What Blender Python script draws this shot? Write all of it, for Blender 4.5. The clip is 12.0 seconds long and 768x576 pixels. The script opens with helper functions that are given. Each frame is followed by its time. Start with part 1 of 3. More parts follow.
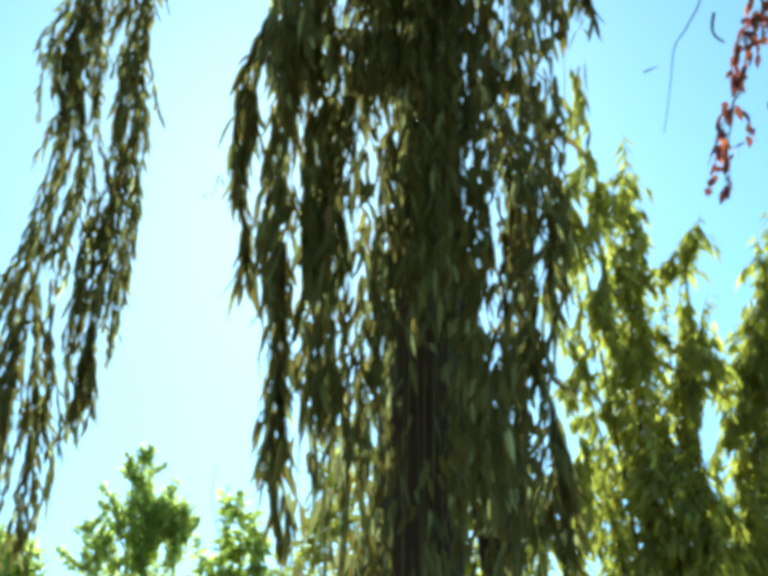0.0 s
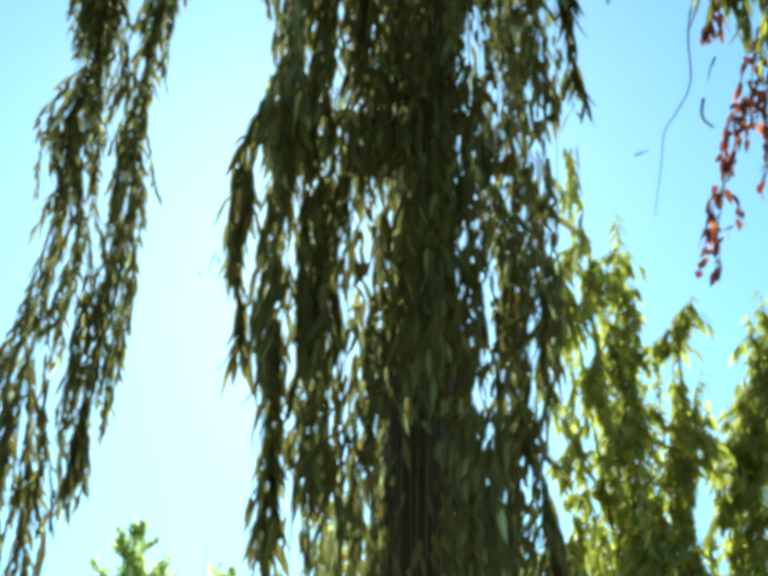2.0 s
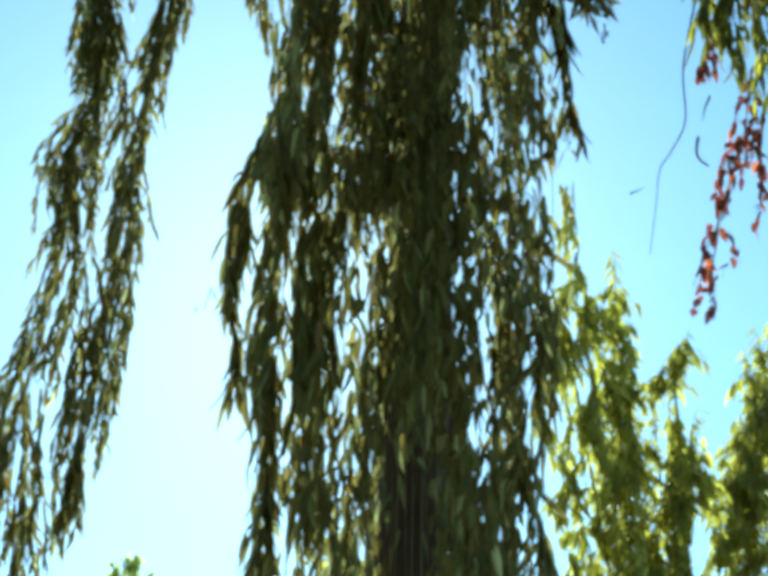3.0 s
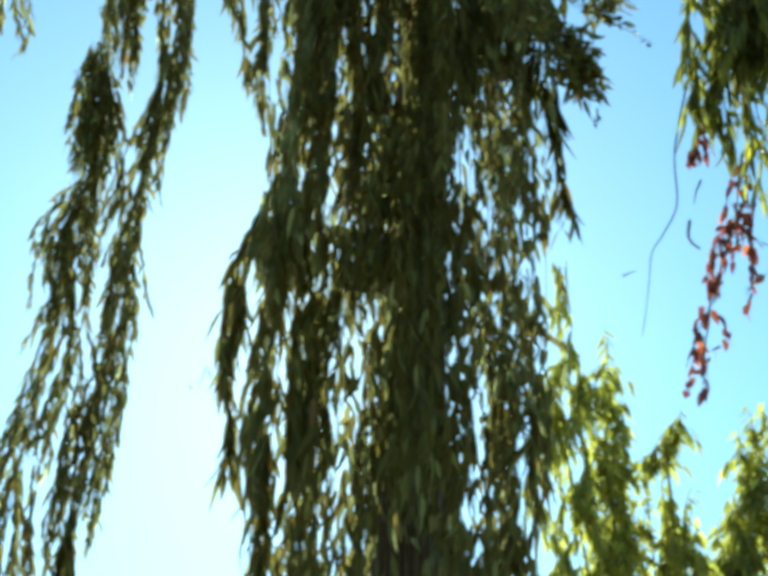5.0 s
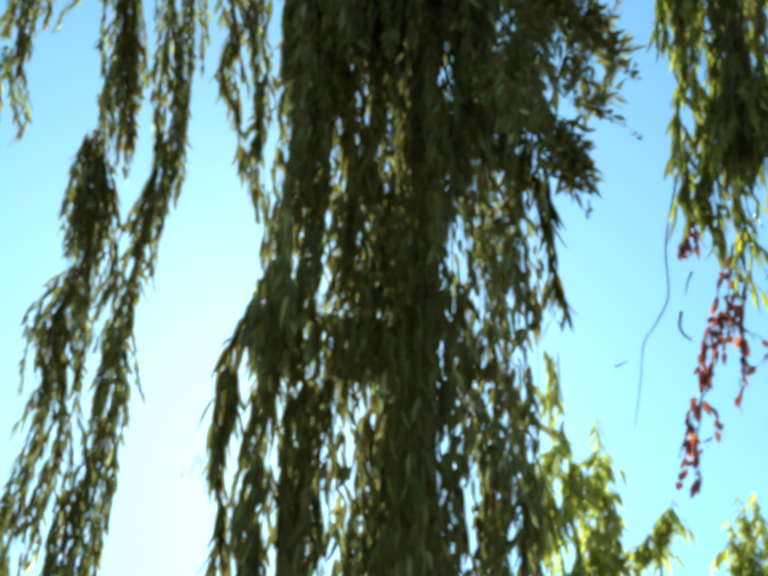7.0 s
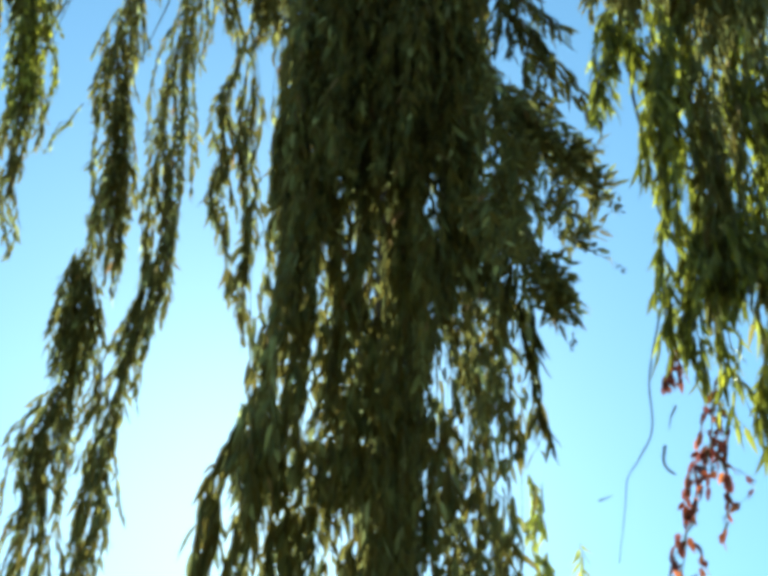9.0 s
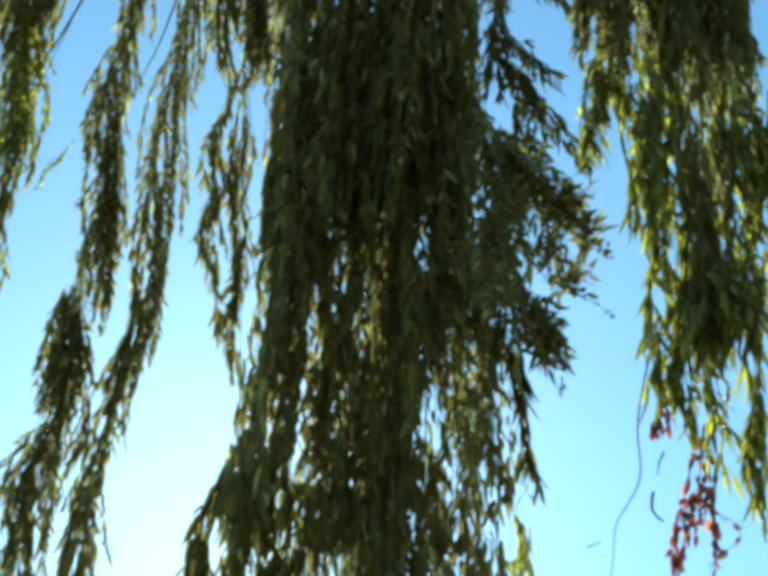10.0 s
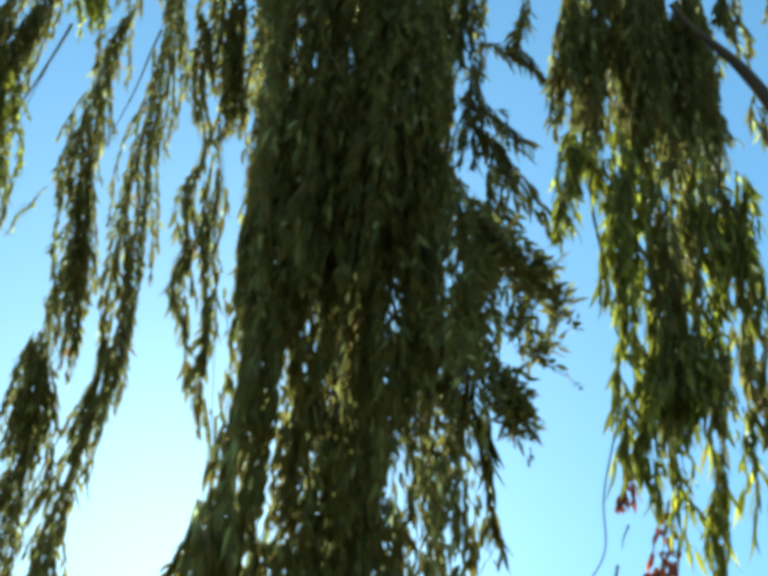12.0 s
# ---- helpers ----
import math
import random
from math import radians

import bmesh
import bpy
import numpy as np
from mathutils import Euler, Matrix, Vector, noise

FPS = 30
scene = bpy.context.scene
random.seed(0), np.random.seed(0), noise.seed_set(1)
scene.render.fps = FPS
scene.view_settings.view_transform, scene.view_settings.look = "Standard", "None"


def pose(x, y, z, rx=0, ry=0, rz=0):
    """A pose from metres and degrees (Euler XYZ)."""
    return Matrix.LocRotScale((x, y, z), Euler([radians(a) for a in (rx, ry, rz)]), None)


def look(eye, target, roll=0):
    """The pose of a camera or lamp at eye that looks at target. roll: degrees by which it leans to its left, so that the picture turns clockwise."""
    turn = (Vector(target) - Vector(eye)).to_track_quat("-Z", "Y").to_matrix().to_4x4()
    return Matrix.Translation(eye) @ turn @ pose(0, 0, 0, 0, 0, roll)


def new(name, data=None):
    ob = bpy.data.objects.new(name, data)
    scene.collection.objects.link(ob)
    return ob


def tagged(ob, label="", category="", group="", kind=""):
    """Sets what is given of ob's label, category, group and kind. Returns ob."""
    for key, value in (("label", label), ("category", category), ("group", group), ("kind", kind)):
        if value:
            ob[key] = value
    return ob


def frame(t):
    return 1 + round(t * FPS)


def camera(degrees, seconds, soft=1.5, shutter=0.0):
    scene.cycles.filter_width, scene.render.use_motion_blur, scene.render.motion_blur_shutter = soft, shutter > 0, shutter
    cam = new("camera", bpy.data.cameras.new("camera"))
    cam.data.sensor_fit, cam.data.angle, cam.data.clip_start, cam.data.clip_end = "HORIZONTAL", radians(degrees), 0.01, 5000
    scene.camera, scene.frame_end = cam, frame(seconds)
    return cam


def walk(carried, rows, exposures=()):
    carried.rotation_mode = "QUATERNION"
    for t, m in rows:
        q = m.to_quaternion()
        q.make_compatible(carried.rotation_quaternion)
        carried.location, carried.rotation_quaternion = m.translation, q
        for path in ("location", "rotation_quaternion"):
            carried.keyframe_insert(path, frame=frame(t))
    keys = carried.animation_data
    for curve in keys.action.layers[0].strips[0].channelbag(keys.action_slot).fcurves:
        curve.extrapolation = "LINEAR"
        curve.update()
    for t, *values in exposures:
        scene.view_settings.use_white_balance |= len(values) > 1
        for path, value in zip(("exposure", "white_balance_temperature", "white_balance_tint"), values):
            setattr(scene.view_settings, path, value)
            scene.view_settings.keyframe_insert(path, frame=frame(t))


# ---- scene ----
# camera and its walk
EXPOSURES = [(0.0, 0.99, 5860, -27), (7.0, 1.08, 6090, -27), (12.0, 1.10, 6080, -27)]
cam = camera(30.99, 12.0, soft=5.1)
walk(cam, [
    (0.0, pose(0.003, 0.081, 1.597, 115.483, -0.533, 0.439)),
    (0.5, pose(0.006, 0.077, 1.592, 116.306, -0.714, 0.352)),
    (1.0, pose(0.005, 0.070, 1.602, 117.106, -0.680, 0.306)),
    (1.5, pose(0.007, 0.060, 1.588, 117.909, -0.827, 0.156)),
    (2.0, pose(0.006, 0.048, 1.598, 118.541, -0.741, 0.086)),
    (2.5, pose(0.009, 0.040, 1.597, 119.296, -0.802, 0.018)),
    (3.0, pose(0.008, 0.039, 1.599, 119.981, -0.879, -0.156)),
    (5.0, pose(0.002, 0.007, 1.596, 123.090, -1.031, -0.600)),
    (5.5, pose(0.000, 0.000, 1.600, 124.006, -0.995, -0.671)),
    (6.0, pose(-0.003, -0.006, 1.605, 124.877, -1.039, -0.810)),
    (6.5, pose(-0.007, -0.010, 1.601, 125.672, -1.083, -0.977)),
    (7.0, pose(-0.005, -0.013, 1.600, 126.581, -1.108, -1.116)),
    (9.0, pose(-0.010, -0.055, 1.626, 131.342, -1.297, -2.108)),
    (9.5, pose(-0.020, -0.082, 1.631, 132.057, -1.235, -2.449)),
    (10.0, pose(-0.025, -0.098, 1.640, 132.658, -1.280, -2.841)),
    (10.5, pose(-0.039, -0.117, 1.634, 133.303, -1.306, -3.308)),
    (11.0, pose(-0.053, -0.143, 1.641, 133.827, -1.288, -3.813)),
    (11.5, pose(-0.073, -0.174, 1.648, 134.132, -1.275, -4.483)),
    (12.0, pose(-0.097, -0.209, 1.654, 134.346, -1.341, -5.427)),
], EXPOSURES)

# sky and sun
SUN = Vector((-0.0707, 0.8473, 0.5263))
world = bpy.data.worlds.new("sky")
scene.world = world
world.use_nodes = True
wn, wl = world.node_tree.nodes, world.node_tree.links
sky = wn.new("ShaderNodeTexSky")
sky.sky_type = "NISHITA"
sky.sun_disc = False
sky.sun_elevation = math.asin(SUN.z)
sky.sun_rotation = math.atan2(SUN.x, SUN.y)
sky.air_density, sky.dust_density, sky.ozone_density = 0.85, 0.18, 4.0
wl.new(sky.outputs["Color"], wn["Background"].inputs["Color"])
wn["Background"].inputs["Strength"].default_value = 0.13
sun = new("sun", bpy.data.lights.new("sun", "SUN"))
sun.data.energy, sun.data.angle, sun.data.color = 5.0, radians(0.53), (1.0, 0.95, 0.86)
sun.matrix_world = look(SUN * 60, (0, 0, 0))


# materials
def material(name):
    m = bpy.data.materials.new(name)
    m.use_nodes = True
    m.node_tree.nodes.remove(m.node_tree.nodes["Principled BSDF"])
    return m, m.node_tree.nodes, m.node_tree.links, m.node_tree.nodes["Material Output"]


def leaf_material(name, stops, through_colour, translucency=0.5, rough=0.55, single=False, thick=0.6, thin_gain=2.3):
    """Thin leaf: skin with a waxy gloss, and light that comes through, more so in thin leaves; colour varies from leaf to leaf."""
    m, n, l, out = material(name)
    if single:
        rnd = n.new("ShaderNodeObjectInfo").outputs["Random"]
    else:
        rnd = n.new("ShaderNodeNewGeometry").outputs["Random Per Island"]
    ramp = n.new("ShaderNodeValToRGB")
    ramp.color_ramp.interpolation = "LINEAR"
    els = ramp.color_ramp.elements
    while len(els) < len(stops):
        els.new(0.5)
    for e, (p, c) in zip(els, stops):
        e.position, e.color = p, (*c, 1)
    l.new(rnd, ramp.inputs["Fac"])
    co = n.new("ShaderNodeTexCoord")
    spots = n.new("ShaderNodeTexNoise")
    spots.inputs["Scale"].default_value, spots.inputs["Detail"].default_value = 90, 4
    l.new(co.outputs["Object"], spots.inputs["Vector"])
    vary = n.new("ShaderNodeHueSaturation")
    mr = n.new("ShaderNodeMapRange")
    mr.inputs["To Min"].default_value, mr.inputs["To Max"].default_value = 0.78, 1.22
    l.new(spots.outputs["Fac"], mr.inputs["Value"])
    l.new(mr.outputs["Result"], vary.inputs["Value"])
    l.new(ramp.outputs["Color"], vary.inputs["Color"])
    skin = n.new("ShaderNodeBsdfPrincipled")
    skin.inputs["Roughness"].default_value = rough
    skin.inputs["Specular IOR Level"].default_value = 0.15
    l.new(vary.outputs["Color"], skin.inputs["Base Color"])
    glow = n.new("ShaderNodeBsdfTranslucent")
    tint = n.new("ShaderNodeMix")
    tint.data_type, tint.blend_type = "RGBA", "MULTIPLY"
    tint.inputs[0].default_value = 1.0
    tint.inputs[7].default_value = (*through_colour, 1)
    l.new(vary.outputs["Color"], tint.inputs[6])
    spread = n.new("ShaderNodeMath")
    spread.operation = "MULTIPLY"
    spread.inputs[1].default_value = 17.3
    l.new(rnd, spread.inputs[0])
    other = n.new("ShaderNodeMath")
    other.operation = "FRACT"
    l.new(spread.outputs[0], other.inputs[0])
    thin = n.new("ShaderNodeMapRange")
    thin.inputs["From Min"].default_value, thin.inputs["From Max"].default_value = 0.55, 0.95
    thin.inputs["To Min"].default_value, thin.inputs["To Max"].default_value = thick, thin_gain
    l.new(other.outputs[0], thin.inputs["Value"])
    body = n.new("ShaderNodeVectorMath")
    body.operation = "SCALE"
    l.new(tint.outputs[2], body.inputs[0])
    l.new(thin.outputs["Result"], body.inputs["Scale"])
    l.new(body.outputs[0], glow.inputs["Color"])
    mix = n.new("ShaderNodeMixShader")
    mix.inputs[0].default_value = translucency
    l.new(skin.outputs[0], mix.inputs[1])
    l.new(glow.outputs[0], mix.inputs[2])
    l.new(mix.outputs[0], out.inputs["Surface"])
    return m


def bark_material(name, dark, light, scale):
    m, n, l, out = material(name)
    co = n.new("ShaderNodeTexCoord")
    mp = n.new("ShaderNodeMapping")
    mp.inputs["Scale"].default_value = (1, 1, 0.16)
    l.new(co.outputs["Object"], mp.inputs["Vector"])
    ridges = n.new("ShaderNodeTexNoise")
    ridges.inputs["Scale"].default_value, ridges.inputs["Detail"].default_value, ridges.inputs["Distortion"].default_value = scale, 8, 0.6
    l.new(mp.outputs[0], ridges.inputs["Vector"])
    patches = n.new("ShaderNodeTexNoise")
    patches.inputs["Scale"].default_value = 3.0
    l.new(co.outputs["Object"], patches.inputs["Vector"])
    both = n.new("ShaderNodeMath")
    both.operation = "MULTIPLY_ADD"
    both.inputs[1].default_value = 0.45
    l.new(patches.outputs["Fac"], both.inputs[0])
    half = n.new("ShaderNodeMath")
    half.operation = "MULTIPLY"
    half.inputs[1].default_value = 0.6
    l.new(ridges.outputs["Fac"], half.inputs[0])
    l.new(half.outputs[0], both.inputs[2])
    ramp = n.new("ShaderNodeValToRGB")
    ramp.color_ramp.elements[0].position, ramp.color_ramp.elements[0].color = 0.3, (*dark, 1)
    ramp.color_ramp.elements[1].position, ramp.color_ramp.elements[1].color = 0.7, (*light, 1)
    l.new(both.outputs[0], ramp.inputs["Fac"])
    skin = n.new("ShaderNodeBsdfPrincipled")
    skin.inputs["Roughness"].default_value = 0.9
    l.new(ramp.outputs["Color"], skin.inputs["Base Color"])
    bump = n.new("ShaderNodeBump")
    bump.inputs["Strength"].default_value, bump.inputs["Distance"].default_value = 0.8, 0.02
    l.new(ridges.outputs["Fac"], bump.inputs["Height"])
    l.new(bump.outputs[0], skin.inputs["Normal"])
    l.new(skin.outputs[0], out.inputs["Surface"])
    return m


def ground_material():
    m, n, l, out = material("meadow")
    co = n.new("ShaderNodeTexCoord")
    ramps = []
    # first pair set pale and warm so the ground brightens the leaves above
    for scale, lo, hi in ((0.4, (0.19, 0.17, 0.08), (0.32, 0.27, 0.13)), (60.0, (0.35, 0.4, 0.3), (1.0, 1.0, 1.0))):
        t = n.new("ShaderNodeTexNoise")
        t.inputs["Scale"].default_value, t.inputs["Detail"].default_value = scale, 6
        l.new(co.outputs["Object"], t.inputs["Vector"])
        r = n.new("ShaderNodeValToRGB")
        r.color_ramp.elements[0].position, r.color_ramp.elements[0].color = 0.35, (*lo, 1)
        r.color_ramp.elements[1].position, r.color_ramp.elements[1].color = 0.65, (*hi, 1)
        l.new(t.outputs["Fac"], r.inputs["Fac"])
        ramps.append(r)
    mul = n.new("ShaderNodeMix")
    mul.data_type, mul.blend_type = "RGBA", "MULTIPLY"
    mul.inputs[0].default_value = 1.0
    l.new(ramps[0].outputs["Color"], mul.inputs[6])
    l.new(ramps[1].outputs["Color"], mul.inputs[7])
    skin = n.new("ShaderNodeBsdfPrincipled")
    skin.inputs["Roughness"].default_value = 0.95
    l.new(mul.outputs[2], skin.inputs["Base Color"])
    l.new(skin.outputs[0], out.inputs["Surface"])
    return m


GREENS = [(0.0, (0.108, 0.064, 0.012)), (0.2, (0.082, 0.07, 0.02)), (0.4, (0.118, 0.074, 0.013)), (0.6, (0.086, 0.078, 0.026)), (0.8, (0.14, 0.094, 0.018)), (0.94, (0.165, 0.14, 0.04)), (0.985, (0.25, 0.21, 0.075)), (1.0, (0.2, 0.095, 0.038))]
WILLOW_LEAF = leaf_material("willow_leaf", GREENS, (1.85, 2.1, 2.9), 0.45, 0.6, thick=1.1)
# same willow leaf for single blades, darkened so its colour stands in for shade
WILLOW_SHADED = leaf_material("willow_leaf_shaded", [(p, tuple(v * 0.7 for v in c)) for p, c in GREENS], (1.5, 1.8, 1.3), 0.2, 0.6, single=True)
# lit copy of the willow leaf: sunshine put into a paler, yellower colour
SUNLIT_LEAF = leaf_material("sunlit_willow_leaf", [(0.0, (0.085, 0.07, 0.018)), (0.5, (0.12, 0.105, 0.026)), (0.8, (0.2, 0.175, 0.06)), (1.0, (0.28, 0.23, 0.06))], (2.3, 2.45, 1.2), 0.52, 0.5, thick=0.8, thin_gain=2.0)
RED_LEAF = leaf_material("red_leaf", [(0.0, (0.045, 0.022, 0.03)), (0.4, (0.1, 0.035, 0.035)), (0.75, (0.19, 0.055, 0.03)), (1.0, (0.3, 0.12, 0.05))], (1.9, 1.3, 1.1), 0.45, 0.7, single=True)
POPLAR_LEAF = leaf_material("drooping_leaf", [(0.0, (0.2, 0.185, 0.06)), (0.45, (0.27, 0.25, 0.075)), (0.8, (0.35, 0.325, 0.115)), (1.0, (0.4, 0.355, 0.12))], (1.75, 1.75, 0.95), 0.56, thick=1.0, thin_gain=1.6)
CONIFER_LEAF = leaf_material("small_leaf", [(0.0, (0.13, 0.145, 0.06)), (0.6, (0.19, 0.21, 0.085)), (1.0, (0.27, 0.29, 0.11))], (2.9, 2.8, 1.8), 0.62, thick=1.1, thin_gain=1.8)
BARK = bark_material("willow_bark", (0.026, 0.0115, 0.004), (0.066, 0.03, 0.01), 26)
TWIG = bark_material("twig_bark", (0.09, 0.07, 0.03), (0.2, 0.16, 0.07), 60)
GROUND = ground_material()


# building
def link(name, verts, faces, mat, parent, label="", kind=""):
    me = bpy.data.meshes.new(name)
    me.from_pydata(verts, [], faces)
    me.materials.append(mat)
    if mat in (BARK, TWIG):
        me.shade_smooth()
    ob = new(name, me)
    ob.parent = parent
    return tagged(ob, label, kind=kind)


def tube(points, radii, sides=6):
    """A tapered tube along points, closed at both ends."""
    pts = [Vector(p) for p in points]
    verts, faces = [], []
    for i, (p, r) in enumerate(zip(pts, radii)):
        d = (pts[min(i + 1, len(pts) - 1)] - pts[max(i - 1, 0)]).normalized()
        u = d.cross(Vector((0.31, 0.95, 0.02))).normalized()
        v = d.cross(u)
        for k in range(sides):
            a = 2 * math.pi * k / sides
            verts.append(p + (u * math.cos(a) + v * math.sin(a)) * r)
    for i in range(len(pts) - 1):
        for k in range(sides):
            a, b = i * sides + k, i * sides + (k + 1) % sides
            faces.append((a, b, b + sides, a + sides))
    faces.append(tuple(range(sides))[::-1])
    faces.append(tuple(range(len(verts) - sides, len(verts))))
    return verts, faces


# a narrow lance-shaped blade with a drawn-out tip, folded along its midrib and bent: length 1, width 1
BLADE = np.array([(0, 0, 0), (-0.36, 0.22, 0.08), (0, 0.2, 0), (0.36, 0.22, 0.08), (-0.4, 0.48, 0.05), (0, 0.46, -0.05), (0.4, 0.48, 0.05),
                  (-0.22, 0.76, -0.06), (0, 0.75, -0.13), (0.22, 0.76, -0.06), (0, 1, -0.25)])
BLADE_FACES = [(0, 2, 1), (0, 3, 2), (1, 2, 5, 4), (2, 3, 6, 5), (4, 5, 8, 7), (5, 6, 9, 8), (7, 8, 10), (8, 9, 10)]


def unit(a):
    return a / np.maximum(np.linalg.norm(a, axis=-1, keepdims=True), 1e-9)


def leaves_mesh(base, d, face, length, width):
    """All the blades as vertices and faces."""
    n = len(base)
    right = np.cross(d, face)
    v = (BLADE[None, :, 0, None] * right[:, None] * width[:, None, None]
         + BLADE[None, :, 1, None] * d[:, None] * length[:, None, None]
         + BLADE[None, :, 2, None] * face[:, None] * (length * 0.35)[:, None, None]) + base[:, None]
    faces = [tuple(i * len(BLADE) + k for k in f) for i in range(n) for f in BLADE_FACES]
    return v.reshape(-1, 3).tolist(), faces


def shoot_path(rng, p, q, wobble, n=14):
    """A slightly wavering line from p to q."""
    t = np.linspace(0, 1, n)
    line = np.outer(1 - t, p) + np.outer(t, q)
    size = np.linalg.norm(np.subtract(q, p))
    for k in (1, 2, 3):
        amp = rng.normal(0, wobble / k, 3) * (1, 1, 0.2)
        line += np.sin(np.pi * k * t)[:, None] * amp * min(1, size)
    return line


def strands(rng, path, spread, count, size):
    """Thin twigs that leave a branch and hang beside it: each one's line and its share of the branch's length."""
    made = []
    for k in range(count):
        a = 0.0 if k == 0 else rng.uniform(0, 0.5)
        b = 1.0 if k == 0 else min(1.0, a + rng.uniform(0.35, 0.75))
        t = np.linspace(a, b, 7)
        i = np.minimum((t * 13).astype(int), 12)
        fr = (t * 13 - i)[:, None]
        line = path[i] * (1 - fr) + path[i + 1] * fr
        way = rng.normal(size=3) * (1, 1, 0.25)
        way *= min(1.0, 1.3 / np.linalg.norm(way))
        grow = np.linspace(0.35, 1.0, 7) * (0.5 + 0.5 * np.sin(np.pi * np.clip(t * 0.85 + 0.12, 0, 1)))
        sway = rng.normal(0, 0.016, 3) * (1, 1, 0.1)
        line = line + (grow * (0.01 + 1.5 * spread) * (0.3 if k == 0 else 1.0))[:, None] * way + np.sin(np.linspace(0, 5, 7) + k)[:, None] * sway
        made.append((line, (b - a) * size))
    return made


def shoot(tree, name, rng, p, q, spread, density, leaf, kind_mat, spacing=0.013, radius=0.003, tilt=22, droop=0.75, keep=None,
          label="", wobble=0.03, lift=0.04, single=None, via=None, pitch=0.02, flare=0.12):
    """One leafy shoot from p to q, past via where it arches: its twigs with the leaves under them. leaf: (length, width) in metres."""
    path = shoot_path(rng, p, q, wobble)
    if via is not None:
        t = np.linspace(0, 1, 14)[:, None]
        path += 4 * t * (1 - t) * (np.array(via) - (np.array(p) + np.array(q)) / 2)
    path[:, 2] += lift
    size = float(np.linalg.norm(np.diff(path, axis=0), axis=1).sum())
    n = int(size / spacing * density * (1 + spread / 0.03))
    fine = []
    if n > 0:
        fine = strands(rng, path, spread, max(1, round(n * pitch / (0.55 * size))), size)
        base, along, side, off = [], [], [], []
        for line, length in fine:
            m = max(2, int(length / pitch))
            s = np.clip((np.arange(m) + rng.uniform(0.1, 0.9, m)) / m, 0, 0.9999) * 6
            i = s.astype(int)
            way = unit(line[i + 1] - line[i])
            out = unit(np.cross(way, rng.normal(size=3)))
            turn = (np.pi * (np.arange(m) % 2) + rng.normal(0, 0.9, m))[:, None]
            base.append(line[i] + (line[i + 1] - line[i]) * (s - i)[:, None])
            along.append(way)
            side.append(out * np.cos(turn) + np.cross(way, out) * np.sin(turn))
            off.append(np.tile(unit(line[-1] - path[-1] + 1e-6), (m, 1)))
        base, along, side, off = (np.concatenate(v) for v in (base, along, side, off))
        n = len(base)
        a = np.radians(np.clip(rng.normal(tilt, 11, n), 3, 95))[:, None]
        d = unit(unit(along * np.cos(a) + side * np.sin(a)) + np.array((0, 0, -1.0)) * droop + off * (flare if spread > 0 else 0))
        face = unit(np.cross(d, rng.normal(size=(n, 3))))
        length = leaf[0] * rng.uniform(0.5, 1.2, n)
        width = leaf[1] * rng.uniform(0.75, 1.25, n)
        if keep is not None:
            ok = keep(base, base + d * length[:, None], rng)
            if ok.mean() < 0.08:
                return None
            base, d, face, length, width = base[ok], d[ok], face[ok], length[ok], width[ok]
            fine = []
            high, low = base[:, 2].max(), base[:, 2].min()
            path = np.linspace(path[np.argmin(abs(path[:, 2] - high))], path[np.argmin(abs(path[:, 2] - low))], 14)
            radius = 0.0018
    r = [max(radius * (1 - 0.75 * i / 13), 0.0012) for i in range(14)]
    twig = link(name, *tube(path.tolist(), r, 5), TWIG if radius < 0.015 else BARK, tree, label)
    verts, faces = [], []
    for line, _ in fine[1:]:
        v, f = tube(line.tolist(), [0.0011] * 7, 3)
        faces += [tuple(k + len(verts) for k in g) for g in f]
        verts += v
    if verts:
        link("twig_spray", verts, faces, TWIG, twig, "", "stuff")
    if n < 1 or not len(base):
        return twig
    if single:
        for a, u, w, ln, wd in zip(base, d, face, length, width):
            one = new("leaf", single)
            one.parent = twig
            right = np.cross(u, w)
            one.matrix_basis = Matrix((
                (right[0] * wd, u[0] * ln, w[0] * ln * 0.35, a[0]),
                (right[1] * wd, u[1] * ln, w[1] * ln * 0.35, a[1]),
                (right[2] * wd, u[2] * ln, w[2] * ln * 0.35, a[2]),
                (0, 0, 0, 1)))
    else:
        link("leaves", *leaves_mesh(base, d, face, length, width), kind_mat, twig, "", "stuff")
    return twig


def blade(name, mat):
    me = bpy.data.meshes.new(name)
    me.from_pydata(BLADE.tolist(), [], BLADE_FACES)
    me.materials.append(mat)
    return me


def thing(name, at, label, category, group=""):
    ob = new(name)
    ob.empty_display_size = 0.2
    ob.location = at
    bpy.context.view_layer.update()
    return tagged(ob, label, category, group)


# ground, out of view; its straw tone is there to bounce warm light
bm = bmesh.new()
bmesh.ops.create_grid(bm, x_segments=60, y_segments=60, size=1500)
for v in bm.verts:
    if v.co.length > 40:
        v.co.z = 3.0 * noise.noise(v.co * 0.004)
me = bpy.data.meshes.new("ground")
bm.to_mesh(me)
bm.free()
me.materials.append(GROUND)
tagged(new("ground", me), "unseen meadow ground round the trees, straw-pale to bounce light up", "grass", kind="structure")

# the weeping willow: trunk and limbs
willow = thing("weeping_willow", (0, 0, 0), "tall weeping willow with curtains of hanging narrow green leaves", "tree")


